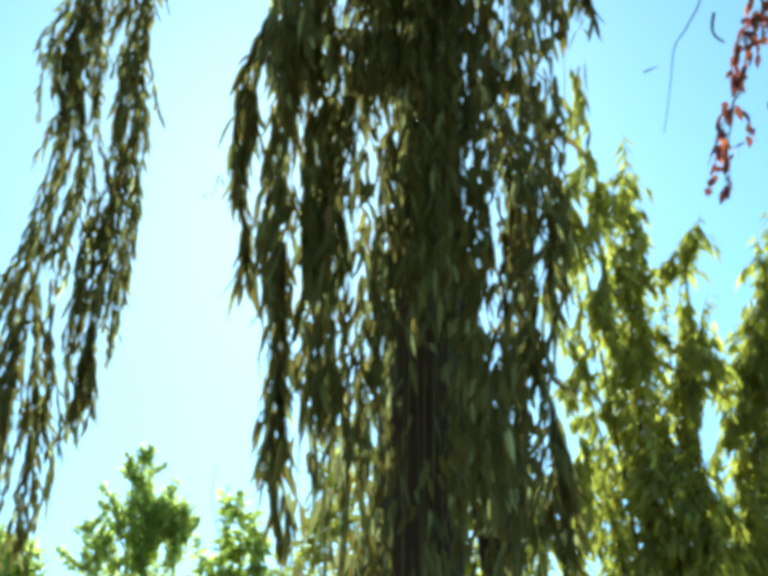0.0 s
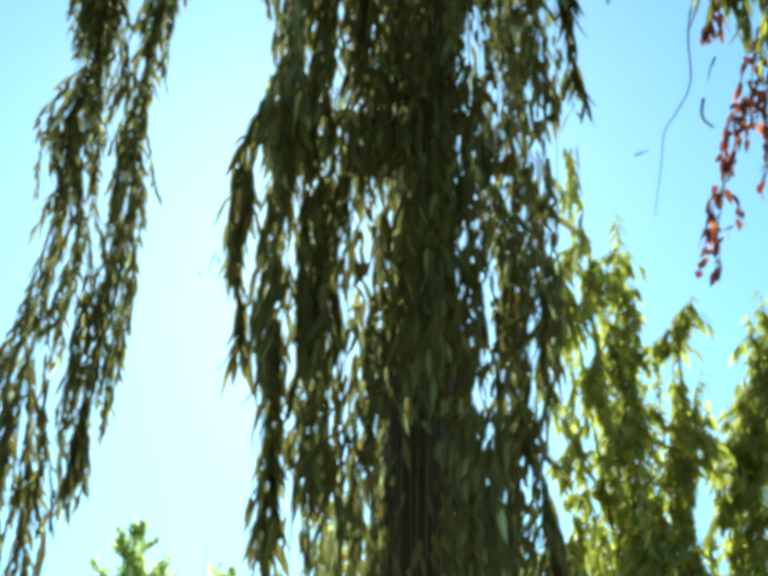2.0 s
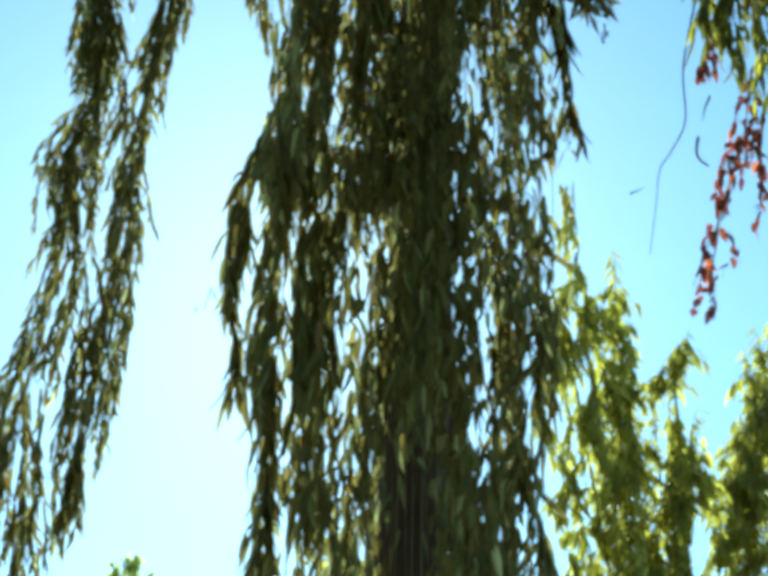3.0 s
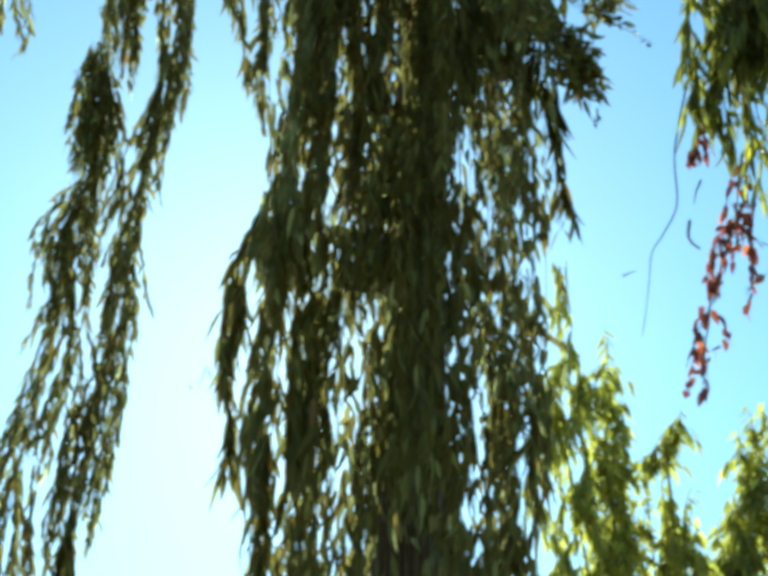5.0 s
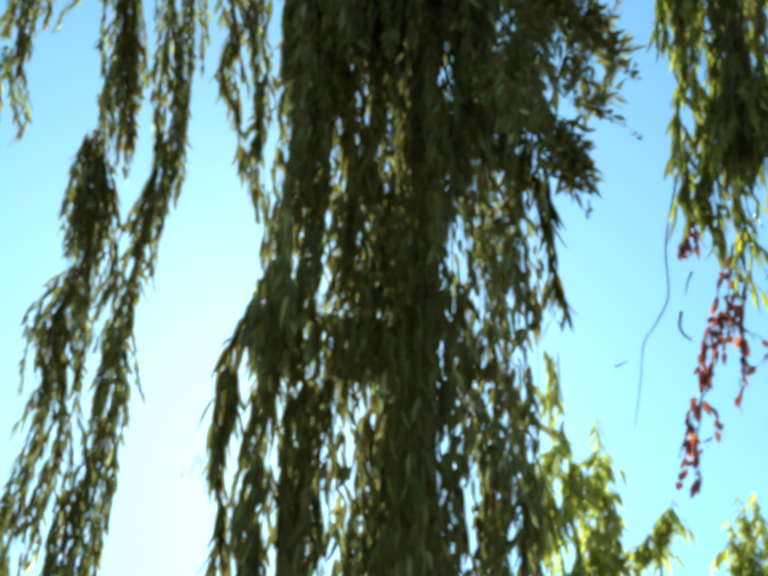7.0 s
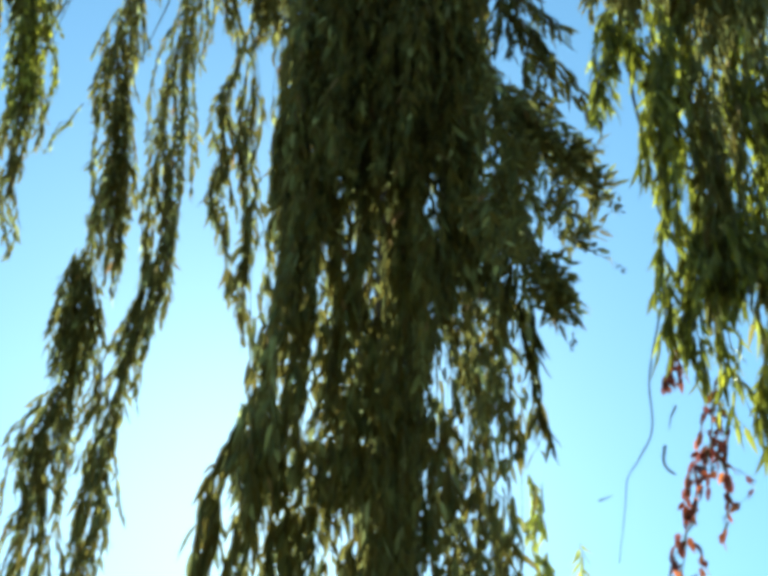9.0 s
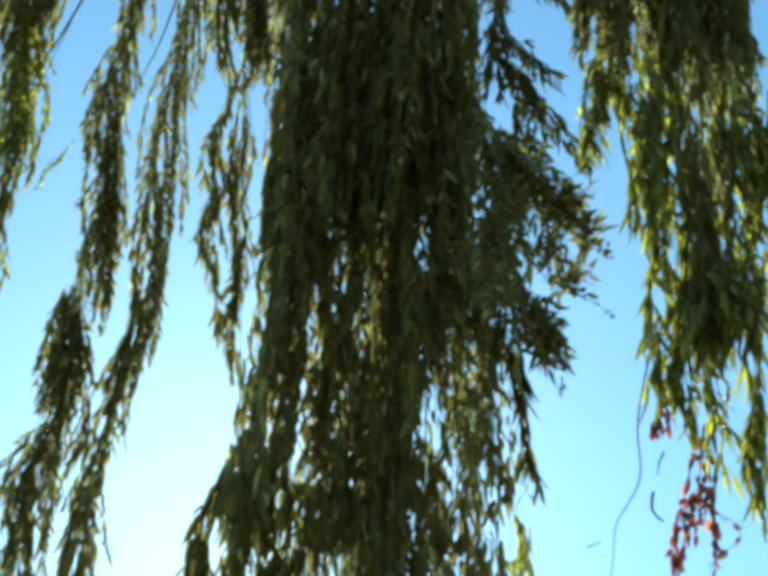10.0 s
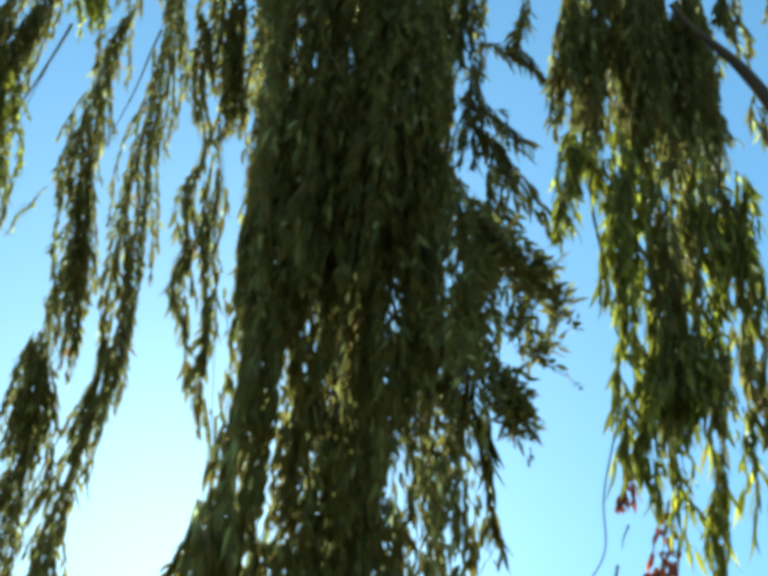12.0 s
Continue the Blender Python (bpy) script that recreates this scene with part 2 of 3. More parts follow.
def limb(points, r0, r1, name="limb", sides=10, tree=willow, label=""):
    """A tapered limb through a few points, smoothed."""
    pts = [Vector(p) for p in points]
    fine = []
    for i in range(len(pts) - 1):
        a, b, c, d = pts[max(i - 1, 0)], pts[i], pts[i + 1], pts[min(i + 2, len(pts) - 1)]
        for k in range(6):
            t = k / 6
            fine.append(0.5 * ((2 * b) + (c - a) * t + (2 * a - 5 * b + 4 * c - d) * t * t + (3 * b - a - 3 * c + d) * t ** 3))
    fine.append(pts[-1])
    n = len(fine)
    rad = [(r0 + (r1 - r0) * i / (n - 1)) * (1 + 0.08 * noise.noise(fine[i] * 1.7)) for i in range(n)]
    return link(name, *tube(fine, rad, sides), BARK, tree, label)


limb([(0.08, 5.4, -0.1), (0.07, 5.35, 1.2), (0.07, 5.25, 2.8), (0.09, 5.2, 3.6), (0.12, 5.05, 4.4), (0.14, 4.8, 6.0), (0.12, 4.5, 8.0), (0.2, 4.3, 9.6)], 0.235, 0.06, "trunk", 24)
limb([(0.6, 5.6, -0.1), (0.53, 5.5, 1.4), (0.42, 5.4, 2.8), (0.24, 5.2, 4.0), (0.17, 4.95, 5.2)], 0.13, 0.04, "trunk", 14)
limb([(0.2, 4.5, 8.2), (-0.9, 4.9, 10.2), (-2.0, 5.4, 11.0), (-3.0, 5.6, 10.6)], 0.11, 0.04)
limb([(0.2, 4.4, 8.8), (0.6, 3.6, 10.2), (1.1, 3.0, 10.3), (1.5, 2.9, 9.0)], 0.10, 0.035)
limb([(0.2, 4.3, 9.4), (-0.1, 3.6, 10.4), (-0.2, 2.8, 10.8), (-0.3, 1.6, 10.4)], 0.10, 0.03)
limb([(0.2, 4.3, 9.4), (0.6, 5.2, 11.0), (0.8, 6.4, 11.6), (0.9, 7.4, 11.0)], 0.10, 0.03)

LEFT_A_MAIN = [
    (-1.41, 5.23, 9.38, -1.51, 5.21, 8.24, 0.06, 1.2),
    (-1.53, 5.21, 8.62, -1.47, 5.22, 7.38, 0.09, 1.2),
    (-1.46, 5.22, 7.55, -1.38, 5.24, 6.34, 0.07, 1),
    (-1.50, 5.39, 7.13, -1.47, 5.40, 6.46, 0.03, 0.8),
    (-1.53, 5.39, 6.56, -1.49, 5.41, 5.66, 0.075, 3.4),
    (-1.47, 5.40, 5.69, -1.50, 5.40, 4.74, 0.07, 1),
    (-1.48, 5.48, 5.14, -1.53, 5.47, 4.22, 0.09, 0.9),
]

LEFT_A_MORE = [
    (-1.53, 5.47, 4.56, -1.57, 5.46, 3.46, 0.11, 0.85),
    (-1.57, 5.45, 4.01, -1.57, 5.46, 2.99, 0.11, 0.9),
    (-1.33, 5.52, 4.15, -1.36, 5.51, 3.48, 0.045, 1.1),
    (-1.45, 5.49, 5.88, -1.48, 5.48, 4.87, 0.07, 1),
    (-1.62, 5.44, 3.89, -1.60, 5.45, 2.95, 0.07, 1),
    (-1.59, 5.25, 8.36, -1.33, 5.25, 6.40, 0.05, 0.9),
    (-1.43, 5.25, 7.69, -1.34, 5.25, 6.20, 0.045, 0.8),
]

LEFT_A = LEFT_A_MAIN + LEFT_A_MORE

LEFT_B_MAIN = [
    (-1.39, 5.50, 4.52, -1.41, 5.50, 3.86, 0.05, 0.8),
    (-1.31, 5.50, 4.67, -1.34, 5.50, 3.95, 0.04, 0.7),
    (-1.13, 5.29, 9.80, -1.06, 5.31, 8.09, 0.07, 1.1),
    (-1.14, 5.29, 8.64, -1.13, 5.29, 6.83, 0.08, 1.1),
    (-1.18, 5.29, 7.41, -1.14, 5.30, 6.05, 0.06, 1.2),
    (-1.19, 5.47, 6.63, -1.21, 5.47, 5.34, 0.055, 1.2),
    (-1.20, 5.47, 5.57, -1.22, 5.47, 4.44, 0.07, 1),
]

LEFT_B_MORE = [
    (-1.23, 5.54, 5.80, -1.21, 5.55, 4.71, 0.05, 1),
    (-1.22, 5.55, 5.05, -1.29, 5.53, 3.83, 0.075, 0.85),
    (-1.33, 5.52, 5.90, -1.35, 5.51, 5.30, 0.05, 1),
    (-1.32, 5.52, 4.59, -1.28, 5.53, 3.88, 0.04, 0.7),
    (-1.23, 5.40, 9.55, -1.04, 5.40, 7.07, 0.045, 1),
    (-1.11, 5.40, 7.25, -1.14, 5.40, 5.94, 0.045, 1),
    (-1.17, 5.40, 6.57, -1.19, 5.40, 5.61, 0.045, 1),
]

LEFT_B = LEFT_B_MAIN + LEFT_B_MORE

LEFT_C = [
    (-1.91, 4.98, 9.37, -2.00, 4.95, 7.80, 0.1, 2),
    (-2.07, 4.92, 9.25, -2.00, 4.95, 7.54, 0.12, 2),
    (-2.03, 5.04, 7.89, -1.91, 5.08, 6.82, 0.08, 1.6),
    (-1.94, 5.07, 7.00, -1.84, 5.11, 6.29, 0.05, 1),
    (-1.73, 5.04, 9.50, -1.63, 5.07, 8.84, 0.075, 2),
    (-1.64, 5.17, 7.47, -1.76, 5.14, 7.02, 0.025, 0.5),
    (-2.07, 4.92, 8.41, -1.88, 4.99, 7.12, 0.1, 1.8),
]

LEFT_D = [
    (-0.70, 4.77, 7.42, -0.60, 4.79, 6.07, 0.03, 0.6),
    (-0.57, 4.87, 6.65, -0.57, 4.87, 5.56, 0.04, 0.9),
    (-0.70, 4.66, 8.86, -0.68, 4.66, 7.38, 0.06, 1),
    (-0.72, 4.66, 7.45, -0.71, 4.66, 6.41, 0.045, 0.75),
    (-0.75, 4.65, 6.67, -0.65, 4.66, 5.64, 0.03, 0.7),
    (-0.69, 4.78, 7.67, -0.62, 4.79, 6.53, 0.04, 0.7),
    (-0.87, 4.63, 8.91, -0.81, 4.64, 7.99, 0.04, 0.8),
    (-0.60, 4.67, 9.00, -0.57, 4.67, 7.49, 0.05, 1.3),
    (-0.76, 4.60, 8.98, -0.67, 4.60, 7.55, 0.05, 1.2),
    (-0.87, 4.60, 8.96, -0.72, 4.60, 7.30, 0.04, 1),
    (-0.66, 4.60, 8.89, -0.55, 4.60, 7.40, 0.05, 1.6),
]

CLUMP_E = [
    (0.47, 3.32, 5.64, 0.59, 3.32, 4.98, 0.06, 2.8),
    (0.58, 3.32, 5.51, 0.74, 3.32, 5.18, 0.05, 2.6),
    (0.60, 3.32, 5.33, 0.79, 3.32, 5.07, 0.025, 2),
    (0.65, 3.32, 5.18, 0.68, 3.32, 4.87, 0.035, 2),
    (0.52, 3.32, 4.97, 0.59, 3.32, 4.54, 0.03, 2.4),
    (0.59, 3.32, 4.79, 0.63, 3.32, 4.58, 0.025, 2),
    (0.42, 3.32, 5.23, 0.44, 3.32, 4.74, 0.055, 2.6),
    (0.43, 3.36, 5.80, 0.49, 3.36, 5.29, 0.05, 2.8),
    (0.54, 3.36, 5.67, 0.60, 3.36, 5.25, 0.05, 2.8),
]

TUFTS = [
    (0.59, 3.32, 4.79, 0.61, 3.32, 4.54, 0.03, 3),
    (0.62, 3.32, 4.67, 0.64, 3.32, 4.49, 0.022, 2.6),
    (0.75, 3.32, 4.98, 0.82, 3.32, 5.18, 0.012, 3),
    (0.68, 3.32, 4.81, 0.77, 3.32, 4.95, 0.014, 2.6),
    (0.58, 3.32, 4.68, 0.63, 3.32, 4.52, 0.018, 3.4),
    (0.55, 3.32, 4.77, 0.61, 3.32, 4.64, 0.025, 2.6),
    (0.68, 3.32, 5.22, 0.77, 3.32, 5.31, 0.025, 2.6),
    (0.63, 3.32, 4.89, 0.69, 3.32, 4.81, 0.02, 2.2),
]

BUDS = [
    (0.70, 3.32, 4.83, 0.85, 3.32, 4.72, 0.003, 0.8),
    (0.65, 3.32, 4.44, 0.65, 3.32, 4.37, 0.002, 0.6),
    (0.81, 3.32, 5.07, 0.85, 3.32, 4.97, 0.003, 0.8),
    (-0.60, 4.10, 3.93, -0.62, 4.10, 3.84, 0.002, 0.3),
]

EDGE_R = [
    (0.56, 3.50, 6.90, 0.87, 3.50, 6.63, 0.74, 3.50, 6.85, 0.012, 1.6),
    (0.58, 3.50, 6.82, 0.78, 3.50, 6.19, 0.61, 3.50, 6.40, 0.014, 1.3),
    (0.52, 3.50, 6.32, 0.83, 3.50, 5.66, 0.66, 3.50, 6.08, 0.035, 1.6),
    (0.82, 3.50, 7.46, 0.72, 3.50, 6.92, 0.78, 3.50, 7.16, 0.02, 1.2),
    (0.53, 3.50, 6.78, 0.50, 3.50, 6.06, 0.52, 3.50, 6.42, 0.035, 1.4),
    (0.59, 3.50, 6.07, 0.68, 3.50, 5.75, 0.62, 3.50, 5.86, 0.03, 1.2),
    (0.49, 3.50, 7.36, 0.56, 3.50, 6.67, 0.53, 3.50, 7.00, 0.03, 1.3),
]

EDGE_TIPS = [
    (0.59, 3.85, 5.07, 0.67, 3.97, 4.42, 0.008, 0.7),
    (0.54, 3.72, 5.79, 0.59, 3.90, 4.78, 0.03, 0.9),
]

EDGE_L = [
    (0.46, 4.14, 3.51, 0.48, 4.23, 3.04, 0.035, 1.1),
    (0.49, 4.21, 3.12, 0.54, 4.30, 2.67, 0.045, 1.1),
    (0.51, 4.07, 3.90, 0.49, 4.17, 3.36, 0.045, 1.1),
    (-0.45, 3.97, 4.45, -0.50, 4.08, 3.86, 0.035, 0.6),
    (-0.49, 4.01, 4.20, -0.52, 4.08, 3.84, 0.03, 0.6),
    (-0.53, 4.01, 4.19, -0.49, 4.14, 3.51, 0.012, 0.5),
    (-0.43, 4.12, 3.61, -0.42, 4.25, 2.92, 0.03, 0.8),
    (-0.49, 4.09, 3.75, -0.50, 4.14, 3.51, 0.012, 0.6),
    (-0.39, 4.16, 3.38, -0.34, 4.29, 2.69, 0.04, 0.8),
]

RIGHT_TOP_MAIN = [
    (0.95, 3.12, 6.98, 0.81, 3.12, 5.80, 0.035, 2.8),
    (1.04, 3.12, 6.99, 0.90, 3.12, 5.76, 0.035, 2.8),
    (1.12, 3.12, 7.09, 0.99, 3.12, 5.77, 0.035, 2.8),
    (1.22, 3.12, 7.10, 1.06, 3.12, 5.69, 0.04, 3.2),
    (1.29, 3.12, 7.12, 1.12, 3.12, 5.56, 0.04, 3),
    (1.38, 3.12, 7.13, 1.19, 3.12, 5.57, 0.04, 3.2),
    (1.45, 3.12, 6.99, 1.27, 3.12, 5.58, 0.04, 3.2),
    (1.45, 3.12, 6.47, 1.34, 3.12, 5.53, 0.03, 2.6),
    (1.62, 3.12, 7.09, 1.58, 3.12, 6.53, 0.03, 0.9),
]

RIGHT_TOP_MORE = [
    (1.71, 3.12, 7.11, 1.63, 3.12, 6.36, 0.03, 0.8),
    (1.80, 3.12, 7.04, 1.75, 3.12, 6.66, 0.025, 0.8),
    (1.63, 3.12, 6.17, 1.61, 3.12, 5.82, 0.02, 0.8),
    (1.06, 3.30, 7.36, 0.93, 3.30, 6.10, 0.05, 2.6),
    (1.24, 3.30, 7.39, 1.08, 3.30, 5.93, 0.05, 2.8),
    (1.41, 3.30, 7.42, 1.23, 3.30, 5.92, 0.05, 2.8),
    (1.52, 3.30, 7.44, 1.33, 3.30, 5.85, 0.045, 3),
    (1.55, 3.30, 7.20, 1.41, 3.30, 5.95, 0.04, 3),
]

RIGHT_TOP = RIGHT_TOP_MAIN + RIGHT_TOP_MORE

RIGHT_BODY_MAIN = [
    (1.13, 3.10, 5.91, 1.00, 3.10, 4.61, 0.045, 2.2),
    (1.23, 3.10, 5.84, 1.09, 3.10, 4.54, 0.05, 2.4),
    (1.33, 3.10, 5.73, 1.23, 3.10, 4.77, 0.045, 2.4),
    (1.40, 3.10, 5.66, 1.36, 3.10, 4.92, 0.035, 1.8),
    (1.40, 3.10, 5.31, 1.37, 3.10, 4.65, 0.035, 1.4),
    (1.44, 3.10, 5.11, 1.37, 3.10, 4.37, 0.035, 1.3),
    (1.18, 3.10, 4.76, 1.11, 3.10, 4.30, 0.04, 1.6),
]

RIGHT_BODY_MORE = [
    (1.35, 3.10, 5.67, 1.32, 3.10, 5.11, 0.045, 2.2),
    (1.46, 3.10, 5.63, 1.40, 3.10, 5.12, 0.04, 2),
    (1.27, 3.10, 4.77, 1.19, 3.10, 4.17, 0.025, 1.1),
    (1.30, 3.10, 4.46, 1.27, 3.10, 4.00, 0.02, 0.9),
    (1.58, 3.10, 5.28, 1.41, 3.10, 4.18, 0.05, 1.2),
    (1.20, 3.14, 5.08, 1.09, 3.14, 4.37, 0.035, 2.2),
    (1.12, 3.14, 5.07, 1.04, 3.14, 4.29, 0.035, 2),
    (1.27, 3.14, 4.99, 1.17, 3.14, 4.42, 0.03, 1.8),
]

RIGHT_BODY = RIGHT_BODY_MAIN + RIGHT_BODY_MORE

RIGHT_LOW = [
    (0.82, 3.12, 5.60, 0.78, 3.12, 5.22, 0.02, 1.6),
    (0.86, 3.12, 5.84, 0.82, 3.12, 5.46, 0.028, 2),
    (0.93, 3.12, 5.85, 0.90, 3.12, 5.48, 0.03, 2),
    (0.96, 3.12, 5.76, 0.95, 3.12, 5.43, 0.025, 1.6),
    (1.02, 3.12, 5.92, 0.93, 3.12, 4.71, 0.03, 1.9),
    (1.07, 3.12, 4.77, 0.98, 3.12, 4.23, 0.04, 1.8),
    (0.98, 3.12, 4.80, 0.95, 3.12, 4.34, 0.04, 1.9),
    (0.90, 3.12, 4.46, 0.89, 3.12, 4.18, 0.018, 1.2),
    (1.17, 3.12, 4.36, 1.14, 3.12, 3.87, 0.02, 0.9),
    (1.10, 3.12, 4.36, 1.11, 3.12, 3.94, 0.025, 1),
    (1.20, 3.12, 4.18, 1.16, 3.12, 3.75, 0.02, 0.8),
    (0.99, 3.12, 4.29, 0.98, 3.12, 4.05, 0.03, 0.9),
]

RIGHT_RED = [
    (0.97, 3.26, 4.36, 0.92, 3.27, 4.13, 0.02, 1.4),
    (1.06, 3.23, 4.17, 0.94, 3.27, 3.68, 0.035, 1.8),
    (0.94, 3.27, 3.74, 0.83, 3.30, 3.46, 0.02, 0.7),
    (0.91, 3.28, 3.65, 0.87, 3.29, 3.38, 0.015, 0.8),
    (1.07, 3.23, 3.99, 1.00, 3.25, 3.62, 0.018, 0.9),
]

BARE = [
    (0.94, 3.30, 4.15, 0.91, 3.30, 4.06, 0.003, 0),
    (0.68, 3.30, 3.80, 0.72, 3.30, 3.82, 0.002, 0),
]

BOUGHS = [
    (0.98, 3.20, 5.57, 0.97, 3.20, 4.84, 0.012, 0),
    (1.69, 2.92, 5.60, 1.34, 3.09, 6.73, 0.04, 0),
    (1.22, 3.14, 7.06, 1.00, 3.22, 6.27, 0.007, 0),
]

LEFT_TWIGS = [
    (-1.74, 5.04, 8.88, -1.94, 4.97, 7.75, 0.012, 0),
    (-1.75, 5.04, 8.82, -1.86, 5.00, 7.75, 0.006, 0),
    (-1.21, 5.18, 9.10, -1.37, 5.14, 7.85, 0.009, 0),
]

rng = np.random.default_rng(7)
LEAF = (0.12, 0.026)
for rows, leaf, more in ((LEFT_A, (0.105, 0.022), 1.6), (LEFT_B, (0.105, 0.022), 1.15), (LEFT_C[:4], (0.115, 0.024), 1.1), (LEFT_D, (0.12, 0.025), 1.5), (EDGE_L, (0.15, 0.027), 0.85)):
    for x0, y0, z0, x1, y1, z1, spread, density in rows:
        shoot(willow, "hanging_branch", rng, (x0, y0, z0), (x1, y1, z1), spread * (0.55 if rows is LEFT_D else 0.95), density * more, leaf, WILLOW_LEAF)
for x0, y0, z0, x1, y1, z1, spread, density in LEFT_C[4:]:
    shoot(willow, "hanging_branch", rng, (x0, y0, z0), (x1, y1, z1), spread * 0.85, density * 1.4, (0.1, 0.024) if density > 1 else (0.05, 0.02), SUNLIT_LEAF)
for rows, mat, leaf in ((RIGHT_TOP, WILLOW_LEAF, (0.11, 0.022)), (RIGHT_BODY[::2], SUNLIT_LEAF, (0.115, 0.021)), (RIGHT_BODY[1::2], WILLOW_LEAF, (0.115, 0.021)), (RIGHT_LOW, SUNLIT_LEAF, (0.115, 0.02))):
    for x0, y0, z0, x1, y1, z1, spread, density in rows:
        shoot(willow, "hanging_branch", rng, (x0, y0, z0), (x1, y1, z1), spread, density, leaf, mat, tilt=18, droop=0.9)
# the same branches above, up to the limbs that they hang from
for x0, y0, z0, x1, y1, z1, spread, density in LEFT_A + LEFT_B + LEFT_C + RIGHT_TOP:
    if z0 > (8.5 if y0 > 4.5 else 6.3):
        shoot(willow, "hanging_branch", rng, (x0 * 1.06, y0, 10.5), (x0, y0, z0 + 0.03), 0.05, 0.6, LEAF, WILLOW_LEAF, lift=0.0)
red_blade, green_blade = blade("red_leaf", RED_LEAF), blade("willow_leaf", WILLOW_SHADED)
# arching side twigs with single leaves hanging from them
for x0, y0, z0, x1, y1, z1, xm, ym, zm, spread, density in EDGE_R:
    shoot(willow, "hanging_branch", rng, (x0, y0, z0), (x1, y1, z1), spread, density, (0.11, 0.021), WILLOW_LEAF, single=green_blade, tilt=30, droop=0.9, via=(xm, ym, zm), wobble=0.01, lift=0.0)
for x0, y0, z0, x1, y1, z1, spread, density in EDGE_TIPS:
    shoot(willow, "hanging_branch", rng, (x0, y0, z0), (x1, y1, z1), spread, density, (0.14, 0.024), WILLOW_LEAF, single=green_blade)
# a bushy spur beside the curtain, with tufts of leaves at the ends of its twigs
for x0, y0, z0, x1, y1, z1, spread, density in CLUMP_E:
    shoot(willow, "leafy_branch", rng, (x0, y0, z0), (x1, y1, z1), spread, density, (0.075, 0.022), WILLOW_LEAF, tilt=38, droop=0.35, lift=0.0, wobble=0.02)
for x0, y0, z0, x1, y1, z1, spread, density in TUFTS:
    shoot(willow, "leafy_branch", rng, (x0, y0, z0), (x1, y1, z1), spread, density, (0.062, 0.02), WILLOW_LEAF, tilt=32, droop=0.1, lift=0.0, wobble=0.01, flare=0.5)
for x0, y0, z0, x1, y1, z1, spread, density in BUDS:
    shoot(willow, "leafy_branch", rng, (x0, y0, z0), (x1, y1, z1), spread, density, (0.038, 0.02), WILLOW_LEAF, single=green_blade, tilt=35, droop=0.1, lift=0.0, wobble=0.01)
for x0, y0, z0, x1, y1, z1, r0, r1 in BOUGHS + LEFT_TWIGS:
    shoot(willow, "limb", rng, (x0, y0, z0), (x1, y1, z1), 0, 0, LEAF, WILLOW_LEAF, radius=r0, lift=0.0, wobble=0.01)
rng = np.random.default_rng(78)
for x0, y0, z0, x1, y1, z1, spread, density in RIGHT_RED:
    shoot(willow, "hanging_branch", rng, (x0, y0, z0), (x1, y1, z1), spread * 0.6, density * 0.9, (0.048, 0.024), RED_LEAF, single=red_blade, tilt=30, droop=0.6, pitch=0.017,
          label="hanging twig with withered red leaves")
limb([(0.95, 3.2, 4.6), (0.9, 3.28, 4.39), (0.87, 3.3, 4.24), (0.86, 3.3, 4.06), (0.81, 3.3, 3.95), (0.77, 3.3, 3.88), (0.75, 3.3, 3.76), (0.72, 3.3, 3.6)], 0.0036, 0.001, "bare_twig", 5)
limb([(0.892, 3.3, 4.0), (0.882, 3.3, 3.95), (0.89, 3.3, 3.92), (0.912, 3.3, 3.9)], 0.005, 0.003, "bare_twig", 5)
limb([(0.97, 3.2, 6.1), (0.95, 3.3, 5.69), (0.96, 3.3, 5.41), (0.97, 3.3, 5.18), (0.98, 3.3, 4.99), (1.0, 3.24, 4.8)], 0.007, 0.004, "bare_twig", 6)
for x0, y0, z0, x1, y1, z1, r0, _ in BARE:
    shoot(willow, "bare_twig", rng, (x0, y0, z0), (x1, y1, z1), 0, 0, LEAF, WILLOW_LEAF, radius=r0 + 0.0012, wobble=0.012, lift=0.0)

# the curtain round the trunk: hanging branches in tiers, outline fitted to the camera's view
COLUMN_LEFT = [(2.63, -0.32), (2.96, -0.45), (3.11, -0.46), (3.35, -0.44), (3.79, -0.51), (3.94, -0.57), (4.18, -0.52), (4.41, -0.49), (4.60, -0.41), (4.93, -0.43), (5.11, -0.42), (5.45, -0.46), (5.46, -0.43), (6.19, -0.45), (7.05, -0.49)]

COLUMN_RIGHT = [(2.67, 0.59), (2.92, 0.59), (3.07, 0.49), (3.28, 0.48), (3.76, 0.57), (3.96, 0.64), (4.22, 0.65), (4.29, 0.65), (4.45, 0.68), (4.76, 0.62), (5.06, 0.58), (5.11, 0.62), (5.55, 0.58), (6.16, 0.47), (6.58, 0.51), (7.19, 0.62)]

# gap spots placed from pixel positions: across, up, half sizes, how open
LOOSE_LOW_MAIN = [
    (0.06, 3.04, 0.108, 0.406, 0.85),
    (-0.46, 3.96, 0.065, 0.224, 0.45),
    (-0.35, 3.87, 0.042, 0.102, 0.6),
    (-0.45, 4.15, 0.036, 0.105, 0.45),
    (-0.12, 3.77, 0.081, 0.219, 0.5),
    (-0.12, 3.53, 0.035, 0.106, 0.6),
    (-0.04, 4.09, 0.03, 0.104, 0.6),
    (-0.37, 3.11, 0.075, 0.378, 0.5),
    (-0.18, 2.86, 0.084, 0.258, 0.3),
    (-0.29, 2.71, 0.076, 0.118, 0.3),
]

